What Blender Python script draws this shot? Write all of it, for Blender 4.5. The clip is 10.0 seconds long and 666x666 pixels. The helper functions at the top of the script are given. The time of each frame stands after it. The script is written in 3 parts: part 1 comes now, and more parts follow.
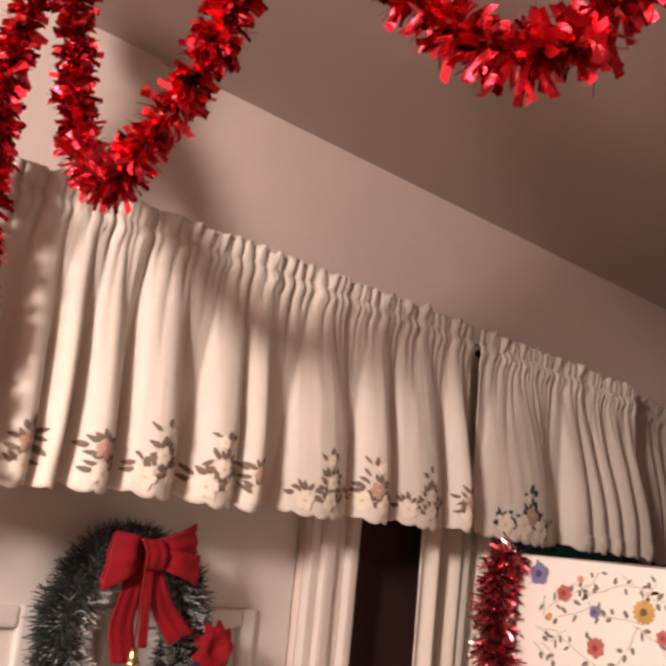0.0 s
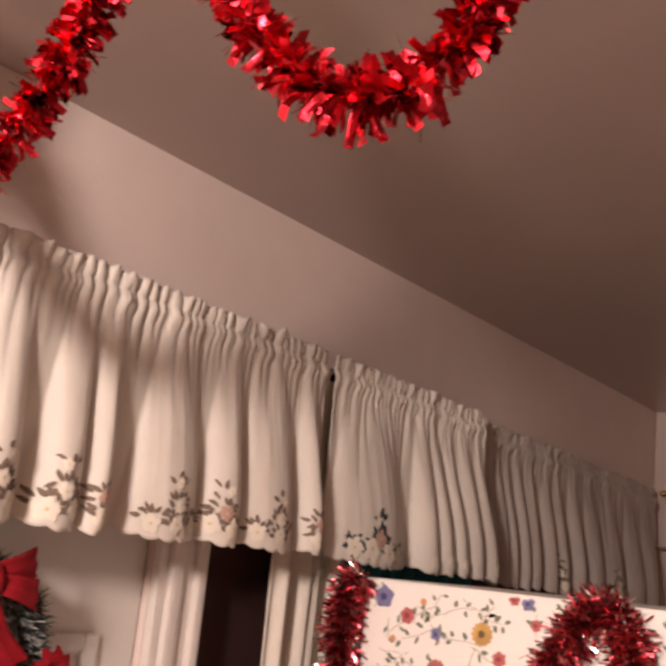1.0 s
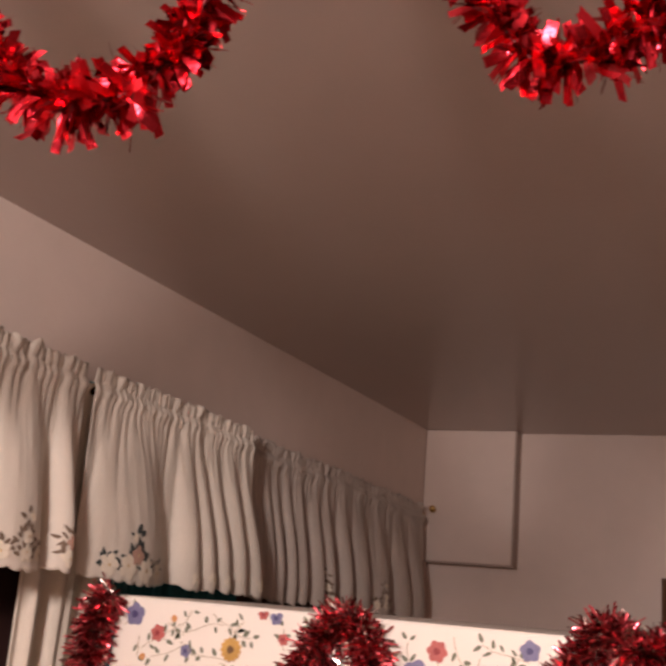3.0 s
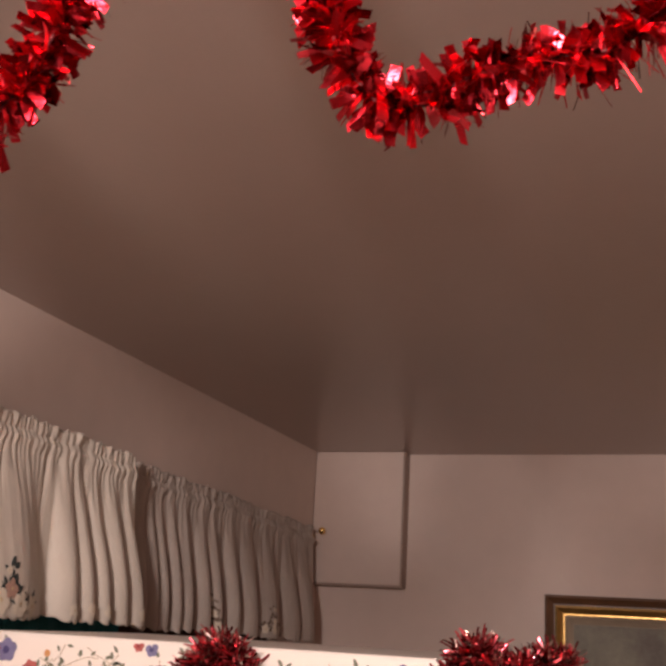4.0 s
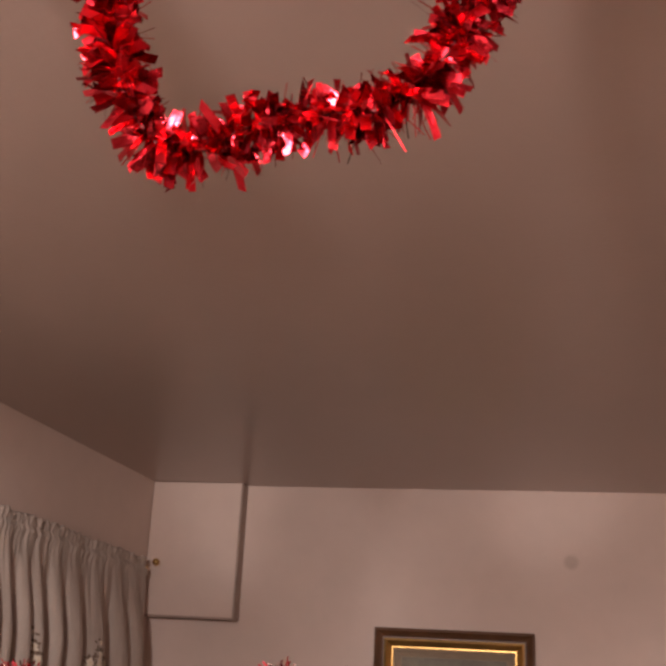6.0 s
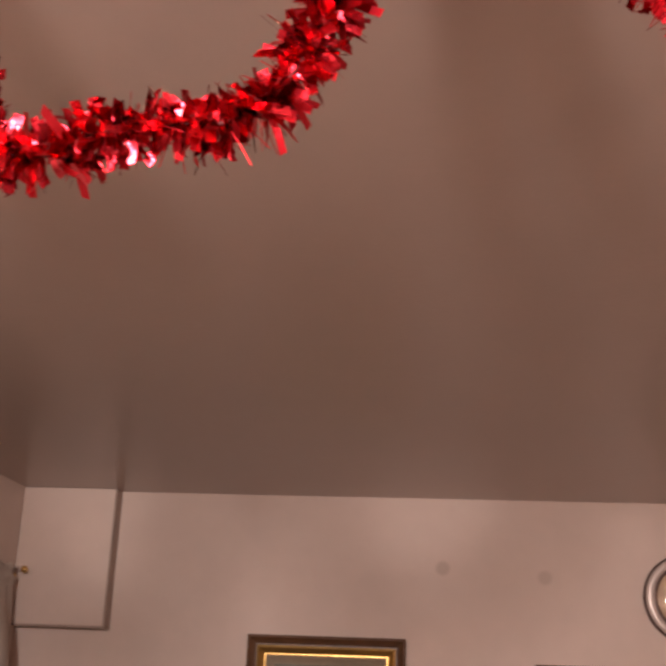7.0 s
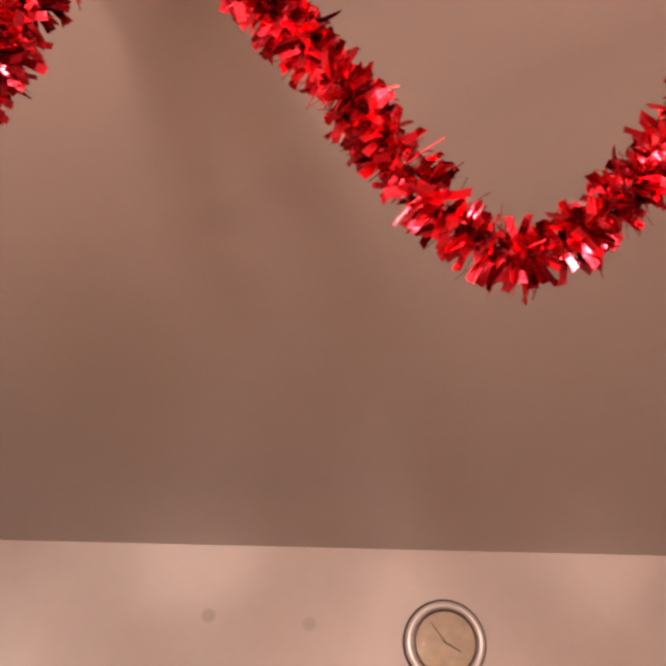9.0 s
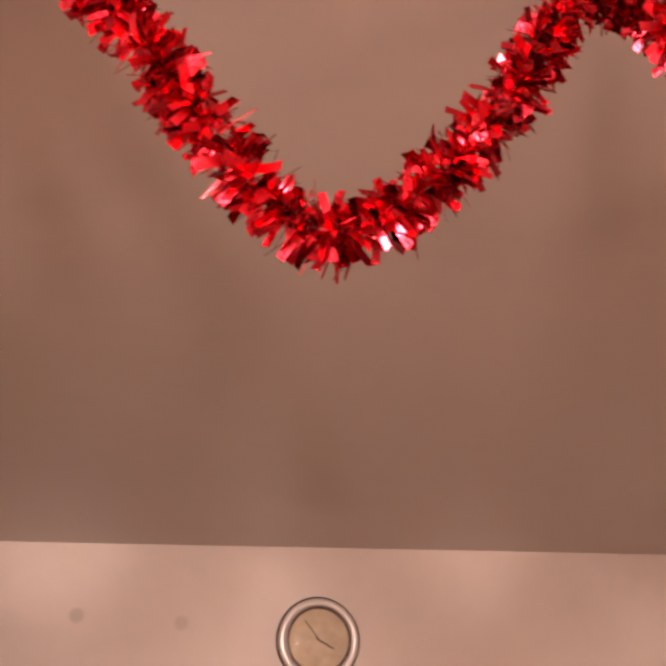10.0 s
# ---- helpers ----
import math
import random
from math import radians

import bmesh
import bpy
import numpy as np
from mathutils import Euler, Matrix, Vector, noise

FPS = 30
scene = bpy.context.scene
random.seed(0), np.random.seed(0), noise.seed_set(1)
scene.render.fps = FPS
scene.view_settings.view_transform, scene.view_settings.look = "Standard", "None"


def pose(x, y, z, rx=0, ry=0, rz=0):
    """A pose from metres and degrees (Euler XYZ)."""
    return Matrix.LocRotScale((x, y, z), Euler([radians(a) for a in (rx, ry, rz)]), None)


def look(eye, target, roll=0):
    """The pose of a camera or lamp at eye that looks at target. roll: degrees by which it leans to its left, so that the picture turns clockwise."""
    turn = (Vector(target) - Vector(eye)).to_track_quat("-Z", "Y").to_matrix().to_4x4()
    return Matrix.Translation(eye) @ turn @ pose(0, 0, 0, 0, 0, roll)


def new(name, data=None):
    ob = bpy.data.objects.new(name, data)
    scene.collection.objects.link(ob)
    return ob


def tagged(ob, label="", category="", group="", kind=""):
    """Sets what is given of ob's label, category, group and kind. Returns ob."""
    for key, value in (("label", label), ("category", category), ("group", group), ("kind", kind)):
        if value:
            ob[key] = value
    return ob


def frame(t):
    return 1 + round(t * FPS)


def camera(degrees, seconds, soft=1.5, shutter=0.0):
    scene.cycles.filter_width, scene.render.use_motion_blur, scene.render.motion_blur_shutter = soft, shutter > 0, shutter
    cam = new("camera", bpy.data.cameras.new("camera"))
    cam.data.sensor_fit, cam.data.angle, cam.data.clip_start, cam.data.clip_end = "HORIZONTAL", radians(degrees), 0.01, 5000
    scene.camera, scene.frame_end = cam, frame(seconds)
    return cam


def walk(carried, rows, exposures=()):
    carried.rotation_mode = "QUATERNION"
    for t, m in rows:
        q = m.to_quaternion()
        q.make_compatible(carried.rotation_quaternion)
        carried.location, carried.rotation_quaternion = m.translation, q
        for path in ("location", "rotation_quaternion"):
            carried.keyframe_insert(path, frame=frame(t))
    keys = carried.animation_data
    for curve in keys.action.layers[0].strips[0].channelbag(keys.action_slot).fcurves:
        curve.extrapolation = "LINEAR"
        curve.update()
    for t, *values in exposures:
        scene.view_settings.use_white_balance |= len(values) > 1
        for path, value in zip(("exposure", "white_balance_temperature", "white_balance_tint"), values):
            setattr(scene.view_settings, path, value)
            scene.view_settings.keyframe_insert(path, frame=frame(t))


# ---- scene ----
cam = camera(36.0, 10.0, soft=3.2, shutter=0.4)
PATH = [
    (0, (1.181, -3.697, 1.753), (-0.338, -2.104, 2.17), 5.72),
    (0.5, (1.197, -3.696, 1.758), (-0.229, -2.028, 2.208), 5.74),
    (1, (1.215, -3.69, 1.762), (-0.089, -1.934, 2.246), 5.95),
    (1.5, (1.231, -3.674, 1.762), (0.042, -1.843, 2.263), 5.91),
    (2, (1.243, -3.666, 1.761), (0.125, -1.793, 2.272), 5.68),
    (2.5, (1.254, -3.66, 1.765), (0.214, -1.749, 2.296), 5.37),
    (3, (1.273, -3.657, 1.765), (0.347, -1.696, 2.324), 4.86),
    (3.2, (1.282, -3.655, 1.766), (0.409, -1.673, 2.336), 4.7),
    (4.3, (1.314, -3.649, 1.782), (0.631, -1.611, 2.416), 3.12),
    (4.5, (1.318, -3.643, 1.783), (0.657, -1.604, 2.436), 3.39),
    (5, (1.335, -3.637, 1.783), (0.749, -1.586, 2.467), 3.17),
    (5.2, (1.342, -3.634, 1.78), (0.791, -1.574, 2.467), 3.08),
    (6.3, (1.384, -3.662, 1.785), (1.019, -1.564, 2.479), 2.83),
    (6.5, (1.39, -3.659, 1.787), (1.072, -1.554, 2.484), 2.69),
    (7, (1.406, -3.655, 1.79), (1.222, -1.539, 2.501), 2.1),
    (7.5, (1.436, -3.639, 1.788), (1.416, -1.518, 2.508), 1.86),
    (8, (1.456, -3.65, 1.799), (1.558, -1.544, 2.557), 1.04),
    (8.5, (1.49, -3.665, 1.806), (1.648, -1.578, 2.604), 0.38),
    (9, (1.516, -3.67, 1.804), (1.749, -1.592, 2.607), 0.32),
    (9.5, (1.549, -3.662, 1.802), (1.88, -1.598, 2.608), -0.06),
    (10, (1.583, -3.647, 1.801), (2.039, -1.606, 2.602), -0.93),
]
walk(cam, [(t, look(eye, target, roll)) for t, eye, target, roll in PATH],
     exposures=[(0.0, 0.08, 6550, 12), (1.0, 0.06, 6550, 12), (2.0, -0.02, 6550, 12), (3.0, -0.02, 6500, 12), (5.0, 0.14, 6500, 12), (6.5, 0.38, 6550, 12), (7.0, 0.5, 6600, 12), (7.5, 0.88, 6700, 12), (8.0, 1.06, 6700, 12), (9.0, 1.06, 6750, 12), (10.0, 1.04, 6950, 14)])

# ---------------------------------------------------------------- light
CEIL = 2.4
world = bpy.data.worlds.new("night")
world.use_nodes = True
world.node_tree.nodes["Background"].inputs[0].default_value = (0.010, 0.008, 0.010, 1)
world.node_tree.nodes["Background"].inputs[1].default_value = 0.3
scene.world = world


def lamp(name, place, watts, colour, radius):
    data = bpy.data.lights.new(name, "POINT")
    data.energy, data.color, data.shadow_soft_size = watts, colour, radius
    ob = new(name, data)
    ob.location = place
    return ob


TOP_LAMP = (1.06, -4.72, 2.24)
lamp("ceiling_lamp_light", TOP_LAMP, 215, (1.0, 0.83, 0.765), 0.13)
# Unseen warm fill light, added to redden the right side of the room.
FILL_LAMP = (2.60, -4.60, 1.35)
lamp("floor_lamp_light", FILL_LAMP, 9, (1.0, 0.70, 0.55), 0.07)


# ---------------------------------------------------------------- materials
def mat(name, colour, rough=0.6, metal=0.0, vary=0.0, scale=8.0, bump=0.0, bump_scale=60.0, detail=4.0,
        second=None, island=0.0, spec=0.5, sheen=0.0):
    """Principled paint or cloth with two scales of variation and a fine relief."""
    m = bpy.data.materials.new(name)
    m.use_nodes = True
    nt = m.node_tree
    b = nt.nodes["Principled BSDF"]
    b.inputs["Base Color"].default_value = (*colour, 1)
    b.inputs["Roughness"].default_value = rough
    b.inputs["Metallic"].default_value = metal
    b.inputs["Specular IOR Level"].default_value = spec
    b.inputs["Sheen Weight"].default_value = sheen
    geo = nt.nodes.new("ShaderNodeNewGeometry")
    if vary or second:
        n1 = nt.nodes.new("ShaderNodeTexNoise")
        n1.inputs["Scale"].default_value = scale
        n1.inputs["Detail"].default_value = detail
        n2 = nt.nodes.new("ShaderNodeTexNoise")
        n2.inputs["Scale"].default_value = scale * 9
        n2.inputs["Detail"].default_value = 3
        for n in (n1, n2):
            nt.links.new(geo.outputs["Position"], n.inputs["Vector"])
        mixf = nt.nodes.new("ShaderNodeMath")
        mixf.operation = "MULTIPLY_ADD"
        nt.links.new(n2.outputs["Fac"], mixf.inputs[0])
        mixf.inputs[1].default_value = 0.35
        nt.links.new(n1.outputs["Fac"], mixf.inputs[2])
        ramp = nt.nodes.new("ShaderNodeValToRGB")
        ramp.color_ramp.elements[0].position, ramp.color_ramp.elements[1].position = 0.45, 0.9
        dark = second or tuple(c * (1 - vary) for c in colour)
        ramp.color_ramp.elements[0].color = (*colour, 1)
        ramp.color_ramp.elements[1].color = (*dark, 1)
        nt.links.new(mixf.outputs[0], ramp.inputs["Fac"])
        nt.links.new(ramp.outputs["Color"], b.inputs["Base Color"])
    if island:
        hsv = nt.nodes.new("ShaderNodeHueSaturation")
        hsv.inputs["Color"].default_value = (*colour, 1)
        mr = nt.nodes.new("ShaderNodeMapRange")
        mr.inputs["To Min"].default_value, mr.inputs["To Max"].default_value = 1 - island, 1 + island
        nt.links.new(geo.outputs["Random Per Island"], mr.inputs["Value"])
        nt.links.new(mr.outputs["Result"], hsv.inputs["Value"])
        nt.links.new(hsv.outputs["Color"], b.inputs["Base Color"])
        mr2 = nt.nodes.new("ShaderNodeMapRange")
        mr2.inputs["To Min"].default_value, mr2.inputs["To Max"].default_value = max(0.05, rough - 0.1), rough + 0.12
        nt.links.new(geo.outputs["Random Per Island"], mr2.inputs["Value"])
        nt.links.new(mr2.outputs["Result"], b.inputs["Roughness"])
    if bump:
        nb = nt.nodes.new("ShaderNodeTexNoise")
        nb.inputs["Scale"].default_value = bump_scale
        nb.inputs["Detail"].default_value = 5
        nt.links.new(geo.outputs["Position"], nb.inputs["Vector"])
        bp = nt.nodes.new("ShaderNodeBump")
        bp.inputs["Strength"].default_value = bump
        bp.inputs["Distance"].default_value = 0.01
        nt.links.new(nb.outputs["Fac"], bp.inputs["Height"])
        nt.links.new(bp.outputs["Normal"], b.inputs["Normal"])
    return m


def glass_mat(name):
    m = bpy.data.materials.new(name)
    m.use_nodes = True
    b = m.node_tree.nodes["Principled BSDF"]
    b.inputs["Base Color"].default_value = (0.95, 0.95, 0.95, 1)
    b.inputs["Roughness"].default_value = 0.03
    b.inputs["Transmission Weight"].default_value = 1.0
    b.inputs["IOR"].default_value = 1.45
    return m


M_WALL = mat("wall_paint", (0.73, 0.61, 0.545), 0.60, vary=0.10, scale=1.7, bump=0.06, bump_scale=90)
# Wall paint darkened for the unseen east and south walls, to cut bounce light.
M_FAR = mat("wall_paint_low_bounce", (0.38, 0.295, 0.25), 0.6, vary=0.15, scale=1.7, bump=0.06, bump_scale=90)
M_NORTH = mat("wall_paint_marked", (0.73, 0.61, 0.545), 0.60, vary=0.10, scale=1.7, bump=0.06, bump_scale=90)


def add_marks(m, marks, colour):
    """Round soft-edged darker marks in the paint colour, at places in the room."""
    nt = m.node_tree
    b = nt.nodes["Principled BSDF"]
    src = b.inputs["Base Color"].links[0].from_socket
    geo = nt.nodes.new("ShaderNodeNewGeometry")
    for place, radius, strength in marks:
        dist = nt.nodes.new("ShaderNodeVectorMath")
        dist.operation = "DISTANCE"
        nt.links.new(geo.outputs["Position"], dist.inputs[0])
        dist.inputs[1].default_value = place
        mr = nt.nodes.new("ShaderNodeMapRange")
        mr.interpolation_type = "SMOOTHSTEP"
        mr.inputs["From Min"].default_value, mr.inputs["From Max"].default_value = radius * 0.55, radius * 1.25
        mr.inputs["To Min"].default_value, mr.inputs["To Max"].default_value = strength, 0.0
        nt.links.new(dist.outputs["Value"], mr.inputs["Value"])
        mix = nt.nodes.new("ShaderNodeMix")
        mix.data_type = "RGBA"
        nt.links.new(mr.outputs["Result"], mix.inputs[0])
        nt.links.new(src, mix.inputs[6])
        mix.inputs[7].default_value = (*colour, 1)
        src = mix.outputs[2]
    nt.links.new(src, b.inputs["Base Color"])


add_marks(M_NORTH, [((1.501, 0.0, 2.159), 0.026, 0.55), ((1.851, 0.0, 2.136), 0.026, 0.4)], (0.42, 0.33, 0.28))
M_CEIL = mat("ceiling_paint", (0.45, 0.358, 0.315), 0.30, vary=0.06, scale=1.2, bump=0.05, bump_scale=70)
# Shade colour for the strips round the boxed-in panel.
M_EDGE_SHADE = mat("panel_edge_shade", (0.44, 0.34, 0.29), 0.6, vary=0.2, scale=9)
# Dark colour keeps the bounce from the unseen floor low.
M_FLOOR = mat("floor_boards", (0.13, 0.08, 0.055), 0.55, vary=0.3, scale=3)
M_TRIM = mat("trim_gloss", (0.72, 0.66, 0.60), 0.35, vary=0.06, scale=5, bump=0.03, bump_scale=40)
M_DOOR = mat("door_gloss", (0.66, 0.62, 0.57), 0.33, vary=0.07, scale=4, bump=0.03, bump_scale=50)
M_CLOTH = mat("valance_cotton", (0.66, 0.60, 0.52), 0.58, vary=0.07, scale=12, bump=0.12, bump_scale=500, sheen=0.15)
# Valance cotton with the corner's shade put into its colour.
M_CLOTH_SHADED = mat("valance_cotton_shaded", (0.50, 0.435, 0.385), 0.8, vary=0.12, scale=12, bump=0.12, bump_scale=500)
M_CREAM = mat("curtain_cream", (0.78, 0.71, 0.61), 0.85, vary=0.06, scale=9, bump=0.10, bump_scale=450)
M_TEAL = mat("curtain_teal", (0.018, 0.19, 0.22), 0.75, vary=0.3, scale=14, bump=0.1, bump_scale=400)
M_BROWNWOOD = mat("dark_stained_wood", (0.085, 0.040, 0.036), 0.30, vary=0.35, scale=6)
M_GLASS = glass_mat("window_glass")
M_BRASS = mat("brass", (0.78, 0.55, 0.22), 0.22, metal=1.0)
M_VINYL = mat("cream_vinyl", (0.87, 0.82, 0.75), 0.42, vary=0.03, scale=3, bump=0.03, bump_scale=200)
M_FOIL = mat("red_foil", (0.62, 0.026, 0.044), 0.23, metal=1.0, island=0.5, bump=0.12, bump_scale=200)
M_FOILDARK = mat("red_foil_hair", (0.40, 0.014, 0.022), 0.25, metal=1.0, island=0.4)
M_PINKFOIL = mat("pink_red_foil", (0.64, 0.11, 0.14), 0.24, metal=1.0, island=0.5)
for foil in (M_FOIL, M_FOILDARK, M_PINKFOIL):
    shader = [n for n in foil.node_tree.nodes if n.type == "BSDF_PRINCIPLED"][0]
    shader.inputs["Coat Weight"].default_value = 0.08
    shader.inputs["Coat Roughness"].default_value = 0.2
M_SILVER = mat("silver_foil", (0.75, 0.62, 0.60), 0.16, metal=1.0, island=0.2)
M_WIRE = mat("garland_core", (0.10, 0.005, 0.008), 0.6)
M_THREAD_CREAM = mat("thread_cream", (0.71, 0.64, 0.53), 0.8, island=0.10)
M_THREAD_PALE = mat("thread_pale", (0.75, 0.67, 0.55), 0.85, island=0.1)
M_THREAD_GOLD = mat("thread_gold", (0.60, 0.45, 0.24), 0.8, island=0.2)
M_THREAD_RUST = mat("thread_rust", (0.44, 0.27, 0.21), 0.8, island=0.25)
# Colours of the dark seen through the cutwork holes.
M_CUTWORK_DARK = mat("cutwork_dark", (0.15, 0.105, 0.075), 0.85, island=0.75)
M_CUTWORK_SLATE = mat("cutwork_slate", (0.030, 0.040, 0.040), 0.85, island=0.3)


# ---------------------------------------------------------------- helpers
def mesh_object(name, bm, material, smooth=False):
    data = bpy.data.meshes.new(name)
    if smooth:
        for f in bm.faces:
            f.smooth = True
    bm.to_mesh(data)
    bm.free()
    data.materials.append(material)
    return new(name, data)


def part(name, bm, material, parent, label="", smooth=False):
    ob = mesh_object(name, bm, material, smooth)
    ob.parent = parent
    if label:
        tagged(ob, label)
    return ob


def piece(name, verts, faces, material, parent=None, smooth=False):
    data = bpy.data.meshes.new(name)
    data.from_pydata(verts, [], faces)
    if smooth:
        data.polygons.foreach_set("use_smooth", [True] * len(data.polygons))
    data.materials.append(material)
    ob = new(name, data)
    ob.parent = parent
    return ob


def thing(name, place, label, category, group="", kind=""):
    ob = new(name)
    ob.location = place
    ob.empty_display_size = 0.05
    return tagged(ob, label, category, group, kind)


def box(bm, lo, hi, bevel=0.0):
    made = bmesh.ops.create_cube(bm, size=1.0)["verts"]
    for v in made:
        v.co = Vector([lo[i] + (v.co[i] + 0.5) * (hi[i] - lo[i]) for i in range(3)])
    if bevel:
        edges = {e for v in made for e in v.link_edges}
        bmesh.ops.bevel(bm, geom=list(edges), offset=bevel, segments=2, affect="EDGES", profile=0.6)
    return bm


def boxes(*some, bevel=0.0):
    bm = bmesh.new()
    for lo, hi in some:
        box(bm, lo, hi, bevel)
    return bm


def lathe(profile, steps=48, axis="y"):
    """A turned shape: (radius, height) pairs round an axis."""
    bm = bmesh.new()
    rings = []
    for r, h in profile:
        ring = []
        for k in range(steps):
            a = 2 * math.pi * k / steps
            u, w = r * math.cos(a), r * math.sin(a)
            ring.append(bm.verts.new((u, h, w) if axis == "y" else (u, w, h) if axis == "z" else (h, u, w)))
        rings.append(ring)
    for a, b in zip(rings, rings[1:]):
        for k in range(steps):
            bm.faces.new((a[k], a[(k + 1) % steps], b[(k + 1) % steps], b[k]))
    bm.normal_update()
    bmesh.ops.remove_doubles(bm, verts=bm.verts, dist=1e-6)
    bmesh.ops.recalc_face_normals(bm, faces=bm.faces)
    return bm


def smooth_line(points, step=0.004):
    """Points along a rounded line through the given ones, at even steps."""
    pts = [Vector(p) for p in points]
    pts = [2 * pts[0] - pts[1], *pts, 2 * pts[-1] - pts[-2]]
    out = []
    for i in range(1, len(pts) - 2):
        a, b, c, d = pts[i - 1:i + 3]
        n = max(2, int((c - b).length / step))
        for k in range(n):
            t = k / n
            out.append(0.5 * ((2 * b) + (c - a) * t + (2 * a - 5 * b + 4 * c - d) * t * t + (3 * b - a - 3 * c + d) * t ** 3))
    out.append(pts[-2])
    return out


def tube(line, radius, sides=6):
    verts, faces = [], []
    for i, p in enumerate(line):
        t = (line[min(i + 1, len(line) - 1)] - line[max(i - 1, 0)]).normalized()
        u = t.orthogonal().normalized()
        w = t.cross(u)
        for k in range(sides):
            a = 2 * math.pi * k / sides
            verts.append(p + radius * (math.cos(a) * u + math.sin(a) * w))
    for i in range(len(line) - 1):
        for k in range(sides):
            faces.append((i * sides + k, i * sides + (k + 1) % sides, (i + 1) * sides + (k + 1) % sides, (i + 1) * sides + k))
    return verts, faces


# ---------------------------------------------------------------- the room
X1, Y0 = 4.3, -6.2
WT = 0.14
DOOR_Y0, DOOR_Y1, DOOR_TOP = -3.26, -2.475, 2.03
WIN_Y0, WIN_Y1, WIN_Z0, WIN_Z1 = -2.37, -0.35, 0.85, 2.03

floor = mesh_object("floor", boxes(((-0.2, Y0 - WT, -0.1), (X1 + WT, WT, 0.0))), M_FLOOR)
tagged(floor, "brown wooden floor boards of the room", "floor", kind="structure")
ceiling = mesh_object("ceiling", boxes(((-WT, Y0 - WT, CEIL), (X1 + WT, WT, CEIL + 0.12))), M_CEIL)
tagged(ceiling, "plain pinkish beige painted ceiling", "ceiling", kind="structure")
wall_n = mesh_object("wall_north", boxes(((-WT, 0.0, 0.0), (X1 + WT, WT, CEIL))), M_NORTH)
tagged(wall_n, "plain beige painted plaster wall with faint marks", "wall", kind="structure")
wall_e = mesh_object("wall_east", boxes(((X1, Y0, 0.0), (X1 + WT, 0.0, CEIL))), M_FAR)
tagged(wall_e, "plain unseen wall closing the room, darkened to cut bounce light", "wall", kind="structure")
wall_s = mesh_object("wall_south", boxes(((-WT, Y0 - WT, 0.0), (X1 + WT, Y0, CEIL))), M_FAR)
tagged(wall_s, "plain unseen wall closing the room, darkened to cut bounce light", "wall", kind="structure")
wall_w = mesh_object("wall_west", boxes(
    ((-WT, Y0, 0.0), (0.0, DOOR_Y0, CEIL)),
    ((-WT, DOOR_Y0, DOOR_TOP), (0.0, DOOR_Y1, CEIL)),
    ((-WT, DOOR_Y1, 0.0), (0.0, WIN_Y0, CEIL)),
    ((-WT, WIN_Y0, 0.0), (0.0, WIN_Y1, WIN_Z0)),
    ((-WT, WIN_Y0, WIN_Z1), (0.0, WIN_Y1, CEIL)),
    ((-WT, WIN_Y1, 0.0), (0.0, 0.0, CEIL))), M_WALL)
tagged(wall_w, "beige painted wall with a door and a window", "wall", kind="structure")

chase = mesh_object("boxed_in_chase", boxes(((0.002, -0.072, 1.925), (0.337, -0.001, CEIL - 0.001)), bevel=0.003), M_WALL)
tagged(chase, "shallow beige boxed-in panel in the ceiling corner", "wall panel", kind="structure")
# Dark strips stand in for the shade at the panel's side and underside.
for lo, hi in (((0.337, -0.072, 1.918), (0.343, -0.001, CEIL - 0.001)), ((0.002, -0.072, 1.918), (0.337, -0.001, 1.925))):
    part("board_edge", boxes((lo, hi), bevel=0.002), M_EDGE_SHADE, chase, "dark strip coloured as the shade along the panel edge")

# ---------------------------------------------------------------- door with casing
door = thing("door_1", (0.0, -2.87, 0.0), "closed off-white panelled door with moulded panels", "door", kind="structure")
part("leaf", boxes(((-0.052, DOOR_Y0 + 0.004, 0.01), (-0.012, DOOR_Y1 - 0.004, DOOR_TOP - 0.004)), bevel=0.002), M_DOOR, door)


def moulding(y0, y1, z0, z1, x):
    bm = bmesh.new()
    w, d = 0.028, 0.012
    for lo, hi in (((x, y0, z0), (x + d, y0 + w, z1)), ((x, y1 - w, z0), (x + d, y1, z1)),
                   ((x, y0 + w, z0), (x + d, y1 - w, z0 + w)), ((x, y0 + w, z1 - w), (x + d, y1 - w, z1))):
        box(bm, lo, hi, 0.005)
    return bm


for y0, y1 in ((DOOR_Y0 + 0.09, -2.945), (-2.845, DOOR_Y1 - 0.088)):
    part("panel_moulding", moulding(y0, y1, 0.95, 1.62, -0.013), M_DOOR, door)
    part("panel_moulding", moulding(y0, y1, 0.18, 0.85, -0.013), M_DOOR, door)
for ob in door.children:
    ob.matrix_parent_inverse = door.matrix_basis.inverted()

casing = thing("trim", (0.0, -2.42, 0.0), "off-white moulded door casing with stepped profile", "door casing", kind="structure")
for lo, hi, bv in (((0.0, -2.475, 0), (0.018, -2.455, 2.1), 0.004), ((0.0, -2.455, 0), (0.030, -2.425, 2.1), 0.008),
                   ((0.0, -2.425, 0), (0.020, -2.397, 2.1), 0.003), ((0.0, -2.397, 0), (0.034, -2.376, 2.1), 0.006),
                   ((0.0, DOOR_Y0 - 0.10, 0), (0.024, DOOR_Y0, 2.1), 0.006), ((0.0, DOOR_Y0, 2.03), (0.024, -2.475, 2.1), 0.006)):
    ob = part("casing_strip", boxes((lo, hi), bevel=bv), M_TRIM, casing)
    ob.matrix_parent_inverse = casing.matrix_basis.inverted()

